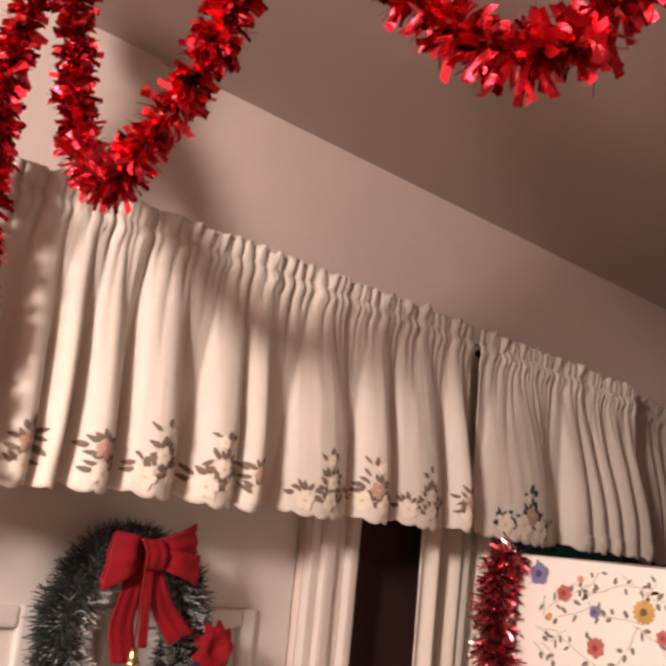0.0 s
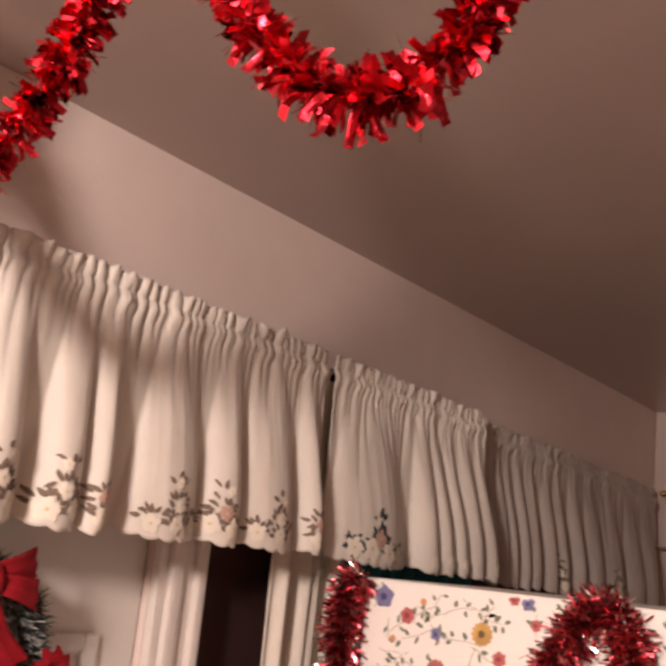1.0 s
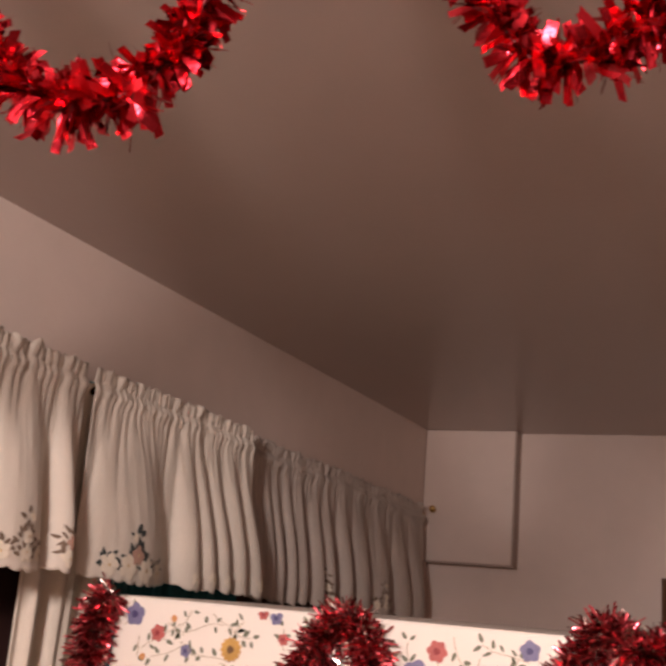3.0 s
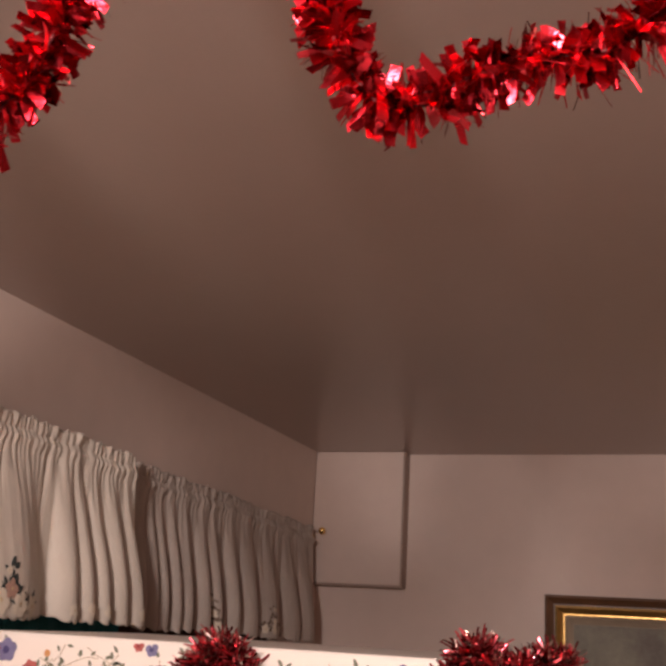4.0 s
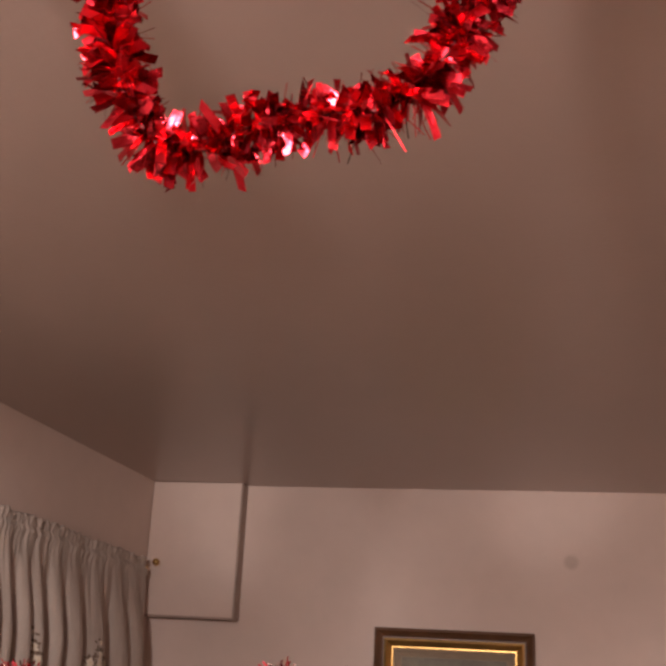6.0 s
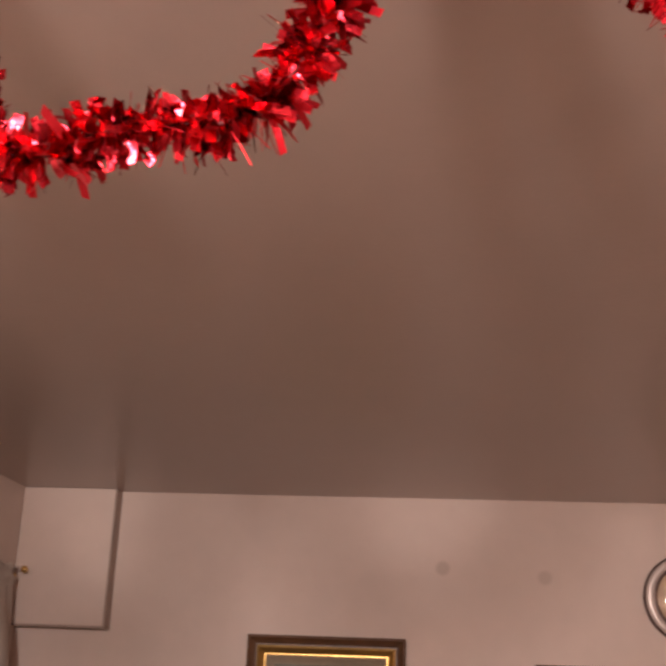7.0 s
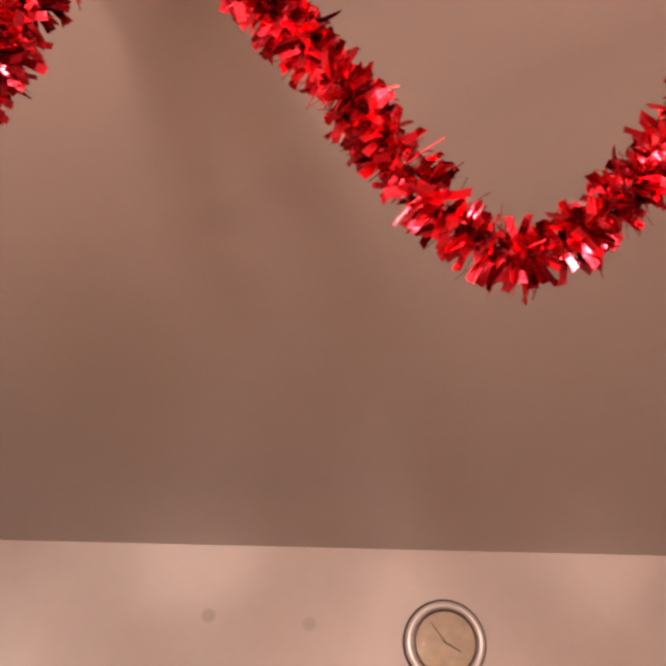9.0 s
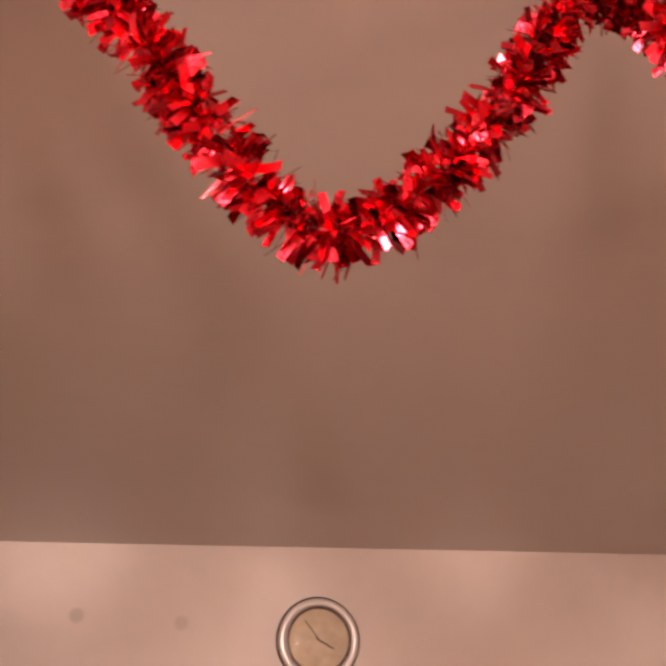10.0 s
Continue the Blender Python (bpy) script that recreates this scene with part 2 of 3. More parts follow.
# ---------------------------------------------------------------- window, night outside
window = thing("window_1", (-0.05, -1.36, WIN_Z0), "dark stained timber window with night outside", "window", kind="structure")
wf = boxes(((-0.12, WIN_Y0, WIN_Z0), (-0.028, WIN_Y0 + 0.060, WIN_Z1)), ((-0.12, WIN_Y0 + 0.060, WIN_Z0), (-0.033, WIN_Y0 + 0.36, WIN_Z1)), ((-0.12, WIN_Y1 - 0.06, WIN_Z0), (-0.03, WIN_Y1, WIN_Z1)),
           ((-0.12, WIN_Y0, WIN_Z0), (-0.03, WIN_Y1, WIN_Z0 + 0.06)), ((-0.12, WIN_Y0, WIN_Z1 - 0.06), (-0.03, WIN_Y1, WIN_Z1)),
           ((-0.11, -1.40, WIN_Z0), (-0.04, -1.33, WIN_Z1)), bevel=0.004)
part("window_frame", wf, M_BROWNWOOD, window)
pane = part("pane", boxes(((-0.085, WIN_Y0 + 0.04, WIN_Z0 + 0.05), (-0.079, WIN_Y1 - 0.05, WIN_Z1 - 0.05))), M_GLASS, window)
part("window_sill", boxes(((-0.03, WIN_Y0, WIN_Z0 - 0.03), (0.05, WIN_Y1, WIN_Z0)), bevel=0.006), M_TRIM, window)
for ob in window.children:
    ob.matrix_parent_inverse = window.matrix_basis.inverted()


# ---------------------------------------------------------------- hanging curtains behind the valance
def drape(name, y0, y1, z0, z1, x, folds, depth, material, label, seed):
    rnd = random.Random(seed)
    ny, nz = int((y1 - y0) / 0.006), 30
    ph = [rnd.uniform(0, 6.28) for _ in range(4)]
    verts, faces = [], []
    for i in range(ny + 1):
        u = i / ny
        for j in range(nz + 1):
            v = j / nz
            w = u * folds * 2 * math.pi + 0.5 * math.sin(2.3 * v + ph[0]) + 0.8 * math.sin(5.1 * u + ph[1])
            d = depth * (0.5 + 0.5 * math.sin(w)) + 0.3 * depth * math.sin(2.7 * w + ph[2])
            verts.append((x + d, y0 + (y1 - y0) * u + 0.006 * math.sin(3 * v + 9 * u), z0 + (z1 - z0) * v))
    for i in range(ny):
        for j in range(nz):
            a = i * (nz + 1) + j
            faces.append((a, a + nz + 1, a + nz + 2, a + 1))
    ob = piece(name, verts, faces, material, smooth=True)
    ob.modifiers.new("thickness", "SOLIDIFY").thickness = 0.0015
    return tagged(ob, label, "curtain")


drape("curtain", -2.235, -1.985, 0.5, 2.12, 0.030, 2.6, 0.028, M_CREAM, "plain cream curtain gathered at the window", 3)
drape("curtain", -2.17, -1.40, 0.5, 2.135, 0.006, 14, 0.018, M_TEAL, "dark teal pleated curtain beside the cream one", 4)
drape("curtain", -1.41, -0.37, 0.9, 2.02, -0.028, 10, 0.018, mat("curtain_brown", (0.085, 0.045, 0.035), 0.8, vary=0.3, scale=12),
      "dark brown curtain in the window corner", 5)


# ---------------------------------------------------------------- valances
class Valance:
    """A gathered valance: where its cloth lies at a place along the rod and a share of its drop."""

    def __init__(self, y0, y1, top0, top1, low0, low1, crests, seed, back=0.0, full=1.0, hold=0.0, draw=0.0):
        self.y0, self.y1, self.tops, self.lows, self.crests = y0, y1, (top0, top1), (low0, low1), crests
        self.back, self.full, self.hold, self.draw = back, full, hold, draw
        rnd = random.Random(seed)
        self.ph = [rnd.uniform(0, 6.28) for _ in range(10)]
        self.drift = [rnd.uniform(-0.008, 0.008) for _ in crests]
        self.pleats = []
        place = y0
        while place < y1:
            edge = min((e for pair in crests for e in pair), key=lambda e: abs(e - place))
            self.pleats.append((place, max(-0.05, min(0.05, 0.8 * (edge - place))) + rnd.uniform(-0.015, 0.015), rnd.choice((0.09, 0.13, 0.18, 0.28, 0.45)), rnd.uniform(0.004, 0.014)))
            place += rnd.uniform(0.007, 0.026)

    def share(self, y):
        return (y - self.y0) / (self.y1 - self.y0)

    def height(self, y, v):
        u = self.share(y)
        top = self.tops[0] + (self.tops[1] - self.tops[0]) * u + 0.007 * noise.noise((y * 30, self.ph[0], 0.0)) + 0.012 * abs(noise.noise((y * 80, self.ph[1], 0.0)))
        lobe = abs(math.sin(math.pi * y / 0.030 + 0.6 * math.sin(7 * y)))
        low = self.lows[0] + (self.lows[1] - self.lows[0]) * u - 0.012 * self.crest(y, 1.0) - 0.0065 * lobe ** 0.6 + 0.006 * noise.noise((y * 9, self.ph[2], 3.0))
        return top + (low - top) * v

    def crest(self, y, v):
        """How far out the cloth swings at y: rounded folds, tight at the rod and wide at the hem."""
        best = 0.0
        for (a, b), dr in zip(self.crests, self.drift):
            c, h = (a + b) / 2 + dr * (1 - v), (b - a) / 2 + 0.008
            d = abs(y - c) / (h * (0.55 + 0.55 * v))
            if d < 1.0:
                best = max(best, math.cos(d * math.pi / 2) ** 0.6)
        return best

    def depth(self, y, v):
        p = self.ph
        flare = min(1.0, max(0.0, (v - 0.08) / 0.82))
        flare = flare * flare * (3 - 2 * flare)
        x = 0.102 - self.back + (0.002 + 0.046 * flare) * self.full * self.crest(y, v)
        below = max(0.0, v - 0.11)
        for k, (place, lean, reach, deep) in enumerate(self.pleats):
            if abs(place - y) < 0.075:
                d = y - place - lean * below
                wide = 0.0036 + 0.018 * below
                fade = math.exp(-(below / reach) ** 2)
                if v < 0.11:
                    fade *= 0.35 + 0.65 * v / 0.11 if v > 0.075 else 0.9
                x -= deep * fade * math.exp(-abs(d) / wide)
        x += 0.0035 * noise.noise((y * 15, v * 1.4, p[5])) + 0.0012 * noise.noise((y * 60, v * 7, p[6]))
        pocket = math.exp(-((v - 0.115) / 0.030) ** 2)
        x += (0.005 + 0.005 * noise.noise((y * 34, p[8], 0.0))) * pocket - 0.0035 * math.exp(-((v - 0.070 - 0.02 * noise.noise((y * 25, p[9], 0.0))) / 0.014) ** 2)
        if v < 0.065:
            x += (0.065 - v) / 0.065 * 0.012 * noise.noise((y * 55, p[7], 1.0))
        return x

    def at(self, y, v, lift=0.0):
        return Vector((self.depth(y, v) + lift, y - self.draw * (y - self.hold) * (1 - v), self.height(y, v)))

    def build(self, name, label, material=M_CLOTH):
        root = thing(name, (0.07, (self.y0 + self.y1) / 2, self.lows[0]), label, "valance", "window valances")
        ny, nv = int((self.y1 - self.y0) / 0.0030), 56
        verts = [self.at(self.y0 + (self.y1 - self.y0) * i / ny, j / nv) for i in range(ny + 1) for j in range(nv + 1)]
        faces = [(a, a + 1, a + nv + 2, a + nv + 1) for i in range(ny) for j in range(nv) for a in (i * (nv + 1) + j,)]
        cloth = piece("cloth", verts, faces, material, root, smooth=True)
        cloth.modifiers.new("thickness", "SOLIDIFY").thickness = 0.0012
        cloth.matrix_parent_inverse = root.matrix_basis.inverted()
        self.cloth = cloth
        return root

    def patch(self, shapes, name, material, lift):
        """Stitched shapes and dark cutwork patches on the cloth: outlines of (y, drop share) pairs, filled as fans."""
        for outline in shapes:
            n = len(outline)
            cy, cv = sum(o[0] for o in outline) / n, sum(o[1] for o in outline) / n
            verts = [self.at(cy, cv, 0.0030 + lift)] + [self.at(y, v, 0.0022 + lift) for y, v in outline]
            piece(name, verts, [(0, 1 + i, 1 + (i + 1) % n) for i in range(n)], material, self.cloth, smooth=True)

    def embroider(self, clusters, seed):
        rnd = random.Random(seed)
        drop = self.tops[0] - self.lows[0]

        def leaf(cy, cv, length, width, turn):
            out = []
            for k in range(10):
                a = 2 * math.pi * k / 10
                lx, lw = math.cos(a) * length / 2, math.sin(a) * abs(math.sin(a)) ** 0.5 * width / 2 * (1 - 0.3 * math.cos(a))
                out.append((cy + lx * math.cos(turn) - lw * math.sin(turn), cv + (lx * math.sin(turn) + lw * math.cos(turn)) / drop))
            return out

        def bloom(fy, fv, size, petals, eye=True):
            turn = rnd.uniform(0, 1.2)
            for q in range(5):
                a = turn + q * 1.2566
                petals.append(leaf(fy + size * 0.62 * math.cos(a), fv + size * 0.62 * math.sin(a) / drop, size * 1.05, size * 0.92, a + math.pi))
            if eye:
                gold.append(leaf(fy, fv, size * 0.34, size * 0.34, 0))

        def leaves_round(fy, fv, start, end, n, r0, r1):
            for q in range(n):
                a = start + (end - start) * (q + rnd.uniform(0.2, 0.8)) / n
                r = rnd.uniform(r0, r1)
                v = fv - r * math.sin(a) / drop
                if v < 0.965:
                    leaves.append(leaf(fy + r * math.cos(a), v, rnd.uniform(0.010, 0.016) * (1.5 if dark else 1.0), rnd.uniform(0.0055, 0.0085) * (1.4 if dark else 1.0), -a + rnd.uniform(-0.5, 0.5)))

        for cy, half, dark in clusters:
            plain = half < 0.02
            cream, gold, leaves, rust, pale = [], [], [], [], []
            n = max(1, int(round(half / 0.022)))
            for k in range(n):
                fy = cy + (k - (n - 1) / 2) * (0.050 if dark else 0.040) + rnd.uniform(-0.004, 0.004)
                bloom(fy, 0.935 + rnd.uniform(-0.01, 0.008), rnd.uniform(0.0115, 0.0145) * (1.55 if dark else 1.0), cream)
                if not plain:
                    leaves_round(fy, 0.93, -0.2, 3.3, 7, 0.014, 0.021)
            if not plain:
                bloom(cy + rnd.uniform(-0.006, 0.006), 0.865, 0.016 if dark else 0.0105, rust if dark or half < 0.04 else cream)
                leaves_round(cy, 0.865, -0.6, 3.7, 9, 0.014, 0.024)
            if half > 0.03:
                bloom(cy + rnd.uniform(-0.015, 0.015), 0.775, 0.0075, pale)
                leaves_round(cy, 0.79, 0.2, 2.9, 3, 0.012, 0.020)
            # Dark patches laid on the cloth in place of leaf-shaped cutwork holes.
            self.patch(leaves, "stitched_leaf", M_CUTWORK_SLATE if dark else M_CUTWORK_DARK, 0.0)
            self.patch(cream, "stitched_petal", M_THREAD_CREAM, 0.0008)
            self.patch(rust, "stitched_petal", M_THREAD_RUST, 0.0008)
            self.patch(pale, "stitched_sprig", M_THREAD_PALE, 0.0008)
            self.patch(gold, "stitched_centre", M_THREAD_GOLD, 0.0016)


valance_a = Valance(-3.371, -2.190, 2.144, 2.138, 1.781, 1.784,
                    [(-3.313, -3.226), (-3.207, -3.139), (-3.120, -3.076), (-3.067, -3.043), (-3.020, -2.965), (-2.944, -2.864), (-2.830, -2.763), (-2.753, -2.719),
                     (-2.653, -2.526), (-2.502, -2.430), (-2.411, -2.281), (-2.257, -2.213)], 11, hold=-2.19, draw=0.045)
valance_a.build("valance", "cream cotton valance with embroidered flowers over the door")
valance_a.embroider([(-3.091, 0.03, False), (-2.994, 0.03, False), (-2.903, 0.045, False), (-2.797, 0.04, False), (-2.734, 0.025, False),
                     (-2.589, 0.062, False), (-2.483, 0.035, False), (-2.348, 0.07, False), (-2.237, 0.025, False)], 21)
valance_b = Valance(-2.163, -1.504, 2.138, 2.129, 1.777, 1.768,
                    [(-2.152, -1.900), (-1.856, -1.789), (-1.784, -1.731), (-1.716, -1.669), (-1.649, -1.586), (-1.576, -1.514)], 12, hold=-2.16, draw=0.085)
valance_b.build("valance", "cream cotton valance with embroidered hem at the window")
valance_b.embroider([(-2.035, 0.080, True), (-1.822, 0.018, False), (-1.757, 0.018, False), (-1.690, 0.018, False), (-1.545, 0.018, False)], 22)
# Its cloth colour is darkened to stand for the shade in the corner.
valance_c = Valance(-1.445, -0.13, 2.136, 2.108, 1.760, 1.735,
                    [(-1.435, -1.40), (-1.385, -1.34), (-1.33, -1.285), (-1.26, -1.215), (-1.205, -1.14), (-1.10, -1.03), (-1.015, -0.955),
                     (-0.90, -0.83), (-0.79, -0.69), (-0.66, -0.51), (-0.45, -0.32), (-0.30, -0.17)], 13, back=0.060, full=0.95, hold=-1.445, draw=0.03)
valance_c.build("valance", "gathered valance hanging in the corner, coloured darker for shade", M_CLOTH_SHADED)
valance_c.embroider([(-1.02, 0.04, False), (-0.60, 0.06, False)], 23)

rod = thing("curtain_rod", (0.075, -1.7, 2.108), "thin brass curtain rod with round end knob", "curtain rod")
for y0, y1, x in ((-3.42, -2.225, 0.082), (-2.148, -1.53, 0.082), (-1.50, -0.10, 0.014)):
    rv, rf = tube([Vector((x, y0 + (y1 - y0) * k / 6, 2.098 - 0.0065 * max(0, y0 + (y1 - y0) * k / 6 + 2.1))) for k in range(7)], 0.008, 10)
    ob = piece("pole", rv, rf, M_BRASS, rod, smooth=True)
    ob.matrix_parent_inverse = rod.matrix_basis.inverted()
bm = bmesh.new()
bmesh.ops.create_uvsphere(bm, u_segments=16, v_segments=10, radius=0.013)
bmesh.ops.translate(bm, verts=bm.verts, vec=(0.048, -0.098, 2.106))
ob = part("end_knob", bm, M_BRASS, rod, "small brass end knob", True)
ob.matrix_parent_inverse = rod.matrix_basis.inverted()


# ---------------------------------------------------------------- tinsel
def tinsel(root, line, radius, per_metre, wide, material, name, seed, hair=False, single=0):
    """Foil strips standing out all round a wire, each bent and twisted its own way."""
    rnd = random.Random(seed)
    verts, faces = [], []
    length = sum((b - a).length for a, b in zip(line, line[1:]))
    n = int(length * per_metre)
    for k in range(n):
        s = rnd.random() * (len(line) - 2)
        i = int(s)
        p = line[i].lerp(line[i + 1], s - i)
        t = (line[min(i + 2, len(line) - 1)] - line[max(i - 1, 0)]).normalized()
        u = t.orthogonal().normalized()
        w = t.cross(u)
        a = rnd.uniform(0, 2 * math.pi)
        out = (math.cos(a) * u + math.sin(a) * w + t * rnd.gauss(0, 0.38)).normalized()
        tuft = 1.0 + 0.22 * noise.noise(p * 38)
        reach = radius * tuft * (rnd.uniform(0.7, 1.22) if hair else rnd.uniform(0.72, 1.13))
        width = wide * rnd.uniform(0.75, 1.1)
        side = (t - out * t.dot(out)).normalized()
        side = Matrix.Rotation(rnd.gauss(0, 0.75), 3, out) @ side
        bend = out.cross(side) * max(-0.65, min(0.65, rnd.gauss(0, 0.55))) + Vector((0, 0, -0.12))
        curl, twist = rnd.uniform(-0.5, 0.5), rnd.gauss(0, 0.6)
        start = len(verts)
        segs = 2 if hair or wide < 0.004 else 4
        for j in range(segs + 1):
            q = j / segs
            c = p + out * (reach * (q - 0.18 * abs(curl) * q * q)) + bend * (reach * q * q) + out.cross(side) * (curl * reach * q * (1 - q))
            sd = Matrix.Rotation(twist * q, 3, out) @ side
            verts += [c - sd * width / 2, c + sd * width / 2]
        strip = [(2 * j, 2 * j + 1, 2 * j + 3, 2 * j + 2) for j in range(segs)]
        if k < single:
            lone = piece("foil_strip", verts[start:], strip, material, root, smooth=True)
            lone.matrix_parent_inverse = root.matrix_basis.inverted()
            del verts[start:]
        else:
            faces += [tuple(start + i for i in f) for f in strip]
    ob = piece(name, verts, faces, material, root, smooth=True)
    ob.matrix_parent_inverse = root.matrix_basis.inverted()
    return tagged(ob, kind="stuff")


def garland(name, points, radius, label, category, seed, dense=1.0, wide=0.0078, materials=(M_FOIL, M_FOILDARK), group="", single=0):
    root = thing(name, points[0], label, category, group)
    line = smooth_line(points)
    wv, wfc = tube(line[::2], radius * 0.05)
    ob = piece("wire", wv, wfc, M_WIRE, root, smooth=True)
    ob.matrix_parent_inverse = root.matrix_basis.inverted()
    tinsel(root, line, radius, 1650 * dense, wide, materials[0], "foil_fringe", seed, single=single)
    tinsel(root, line, radius, 800 * min(dense, 1.0), wide * 0.11, materials[1], "foil_hair_fringe", seed + 1, True)
    if materials[1] is M_SILVER:
        tinsel(root, line, radius * 0.95, 2600, 0.0034, M_SILVER, "silver_fringe", seed + 2)
    return root


G_LABEL = "shiny red tinsel garland hanging in swags from the ceiling"
main_line = [(0.115, -3.11, 2.39), (0.145, -3.108, 2.318), (0.205, -3.120, 2.168), (0.318, -3.147, 2.072), (0.392, -3.147, 2.112), (0.449, -3.147, 2.168), (0.486, -3.147, 2.215),
             (0.545, -3.147, 2.33), (0.60, -3.147, 2.385), (0.645, -3.147, 2.29), (0.682, -3.147, 2.195), (0.725, -3.147, 2.144), (0.78, -3.147, 2.099), (0.82, -3.143, 2.085),
             (0.853, -3.13, 2.096), (0.879, -3.121, 2.127), (0.895, -3.117, 2.165), (0.935, -3.10, 2.33), (0.985, -3.08, 2.385), (1.045, -3.06, 2.31), (1.074, -3.052, 2.225),
             (1.084, -3.049, 2.174), (1.114, -3.037, 2.131), (1.146, -3.026, 2.132), (1.175, -3.024, 2.150), (1.233, -3.024, 2.157), (1.276, -3.024, 2.160), (1.312, -3.024, 2.192),
             (1.338, -3.024, 2.247), (1.385, -3.024, 2.355), (1.44, -3.024, 2.387), (1.49, -3.024, 2.365), (1.533, -3.024, 2.326), (1.572, -3.024, 2.282), (1.618, -3.024, 2.219),
             (1.655, -3.024, 2.172), (1.691, -3.024, 2.132), (1.732, -3.024, 2.121), (1.774, -3.024, 2.147), (1.833, -3.024, 2.207), (1.876, -3.024, 2.269), (1.906, -3.024, 2.322),
             (1.950, -3.024, 2.358), (2.01, -3.024, 2.335), (2.07, -3.024, 2.25), (2.15, -3.024, 2.15), (2.25, -3.024, 2.14), (2.36, -3.024, 2.25), (2.43, -3.024, 2.385)]
garland("tinsel_garland", main_line, 0.0270, G_LABEL, "tinsel garland", 31, group="red tinsel garlands", single=280)
garland("tinsel_garland", [(0.19, -3.175, 2.385), (0.165, -3.185, 2.25), (0.155, -3.185, 2.10), (0.160, -3.185, 1.98), (0.165, -3.185, 1.86), (0.165, -3.18, 1.74)], 0.024,
        "red tinsel garland end hanging straight down beside the valance", "tinsel garland", 41, group="red tinsel garlands")

# ---------------------------------------------------------------- fittings behind the camera: stand of the added fill light, ceiling light
# Stand made up for the fill light, out of view.
floor_lamp = thing("floor_lamp", (FILL_LAMP[0], FILL_LAMP[1], 0.0), "unseen brass stand added under the warm fill light", "floor lamp")
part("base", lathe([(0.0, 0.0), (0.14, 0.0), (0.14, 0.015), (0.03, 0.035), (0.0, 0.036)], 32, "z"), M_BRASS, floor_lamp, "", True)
part("pole", lathe([(0.012, 0.03), (0.012, FILL_LAMP[2] - 0.13), (0.03, FILL_LAMP[2] - 0.11), (0.03, FILL_LAMP[2] - 0.08), (0.0, FILL_LAMP[2] - 0.08)], 20, "z"), M_BRASS, floor_lamp, "", True)
ceiling_light = thing("ceiling_light", (TOP_LAMP[0], TOP_LAMP[1], CEIL), "small ceiling light with a brass rose and a bare bulb", "ceiling light")
part("rose", lathe([(0.0, 0.0), (0.06, 0.0), (0.055, -0.02), (0.012, -0.03), (0.012, -0.09), (0.0, -0.09)], 24, "z"), M_BRASS, ceiling_light, "brass rose", True)

# ---------------------------------------------------------------- wall clock
M_CLOCKRIM = mat("clock_rim", (0.80, 0.72, 0.68), 0.34, metal=0.35)
M_CLOCKDARK = mat("clock_band", (0.10, 0.06, 0.05), 0.35, metal=0.3)
M_DIAL = mat("clock_dial", (0.52, 0.37, 0.25), 0.6, vary=0.25, scale=25)
M_INK = mat("clock_ink", (0.06, 0.035, 0.03), 0.6)
CX, CZ, CR = 2.324, 2.078, 0.148
clock = thing("wall_clock", (CX, 0.0, CZ), "round wall clock with silver rim and domed glass", "clock")
part("case", lathe([(0.0, -0.001), (CR - 0.006, -0.001), (CR, -0.006), (CR, -0.016), (CR - 0.004, -0.022), (CR - 0.010, -0.024), (0.0, -0.0241)], 64), M_CLOCKDARK, clock, "dark outer case", True)
part("rim", lathe([(CR - 0.0065, -0.022), (CR - 0.0075, -0.029), (CR - 0.014, -0.037), (CR - 0.026, -0.036), (CR - 0.033, -0.028), (CR - 0.033, -0.0245)], 64), M_CLOCKRIM, clock, "silver rim", True)
part("inner_band", lathe([(CR - 0.033, -0.0285), (CR - 0.038, -0.030), (CR - 0.043, -0.0285), (CR - 0.043, -0.0245)], 64), M_CLOCKDARK, clock, "dark inner band", True)
dial = part("dial", lathe([(0.0, -0.0258), (CR - 0.042, -0.0258), (CR - 0.042, -0.0246)], 64), M_DIAL, clock, "tan dial")
dome = part("glass", lathe([(CR - 0.043, -0.029), (CR * 0.6, -0.037), (CR * 0.4, -0.0405), (CR * 0.2, -0.0425), (0.0, -0.043)], 64), M_GLASS, clock, "domed glass", True)
dome.visible_shadow = False


def pointer(length, width, degrees):
    bm = boxes(((-width / 2, -0.0285, -0.012), (width / 2, -0.0272, length)))
    bmesh.ops.rotate(bm, verts=bm.verts, cent=(0, 0, 0), matrix=Matrix.Rotation(radians(degrees), 3, "Y"))
    return bm


part("minute_pointer", pointer(0.082, 0.004, -37), M_INK, dial)
part("hour_pointer", pointer(0.060, 0.005, 120), M_INK, dial)
for k in range(12):
    bm = boxes(((-0.004, -0.0268, 0.078), (0.004, -0.0262, 0.094)))
    bmesh.ops.rotate(bm, verts=bm.verts, cent=(0, 0, 0), matrix=Matrix.Rotation(radians(30 * k), 3, "Y"))
    part("dial_mark", bm, mat("dial_mark_ink", (0.47, 0.33, 0.20), 0.7) if k == 0 else bpy.data.materials["dial_mark_ink"], dial)

# ---------------------------------------------------------------- pictures on the far wall
M_FRAMEDARK = mat("frame_walnut", (0.135, 0.064, 0.030), 0.4, vary=0.35, scale=14)
M_GILT = mat("frame_gilt", (0.62, 0.39, 0.13), 0.32, metal=0.85, vary=0.3, scale=20)
M_LINEN = mat("frame_slip", (0.30, 0.24, 0.17), 0.75, vary=0.15, scale=30)
M_CANVAS = mat("canvas_paint", (0.20, 0.19, 0.13), 0.5, second=(0.09, 0.07, 0.05), scale=7, bump=0.1, bump_scale=150)


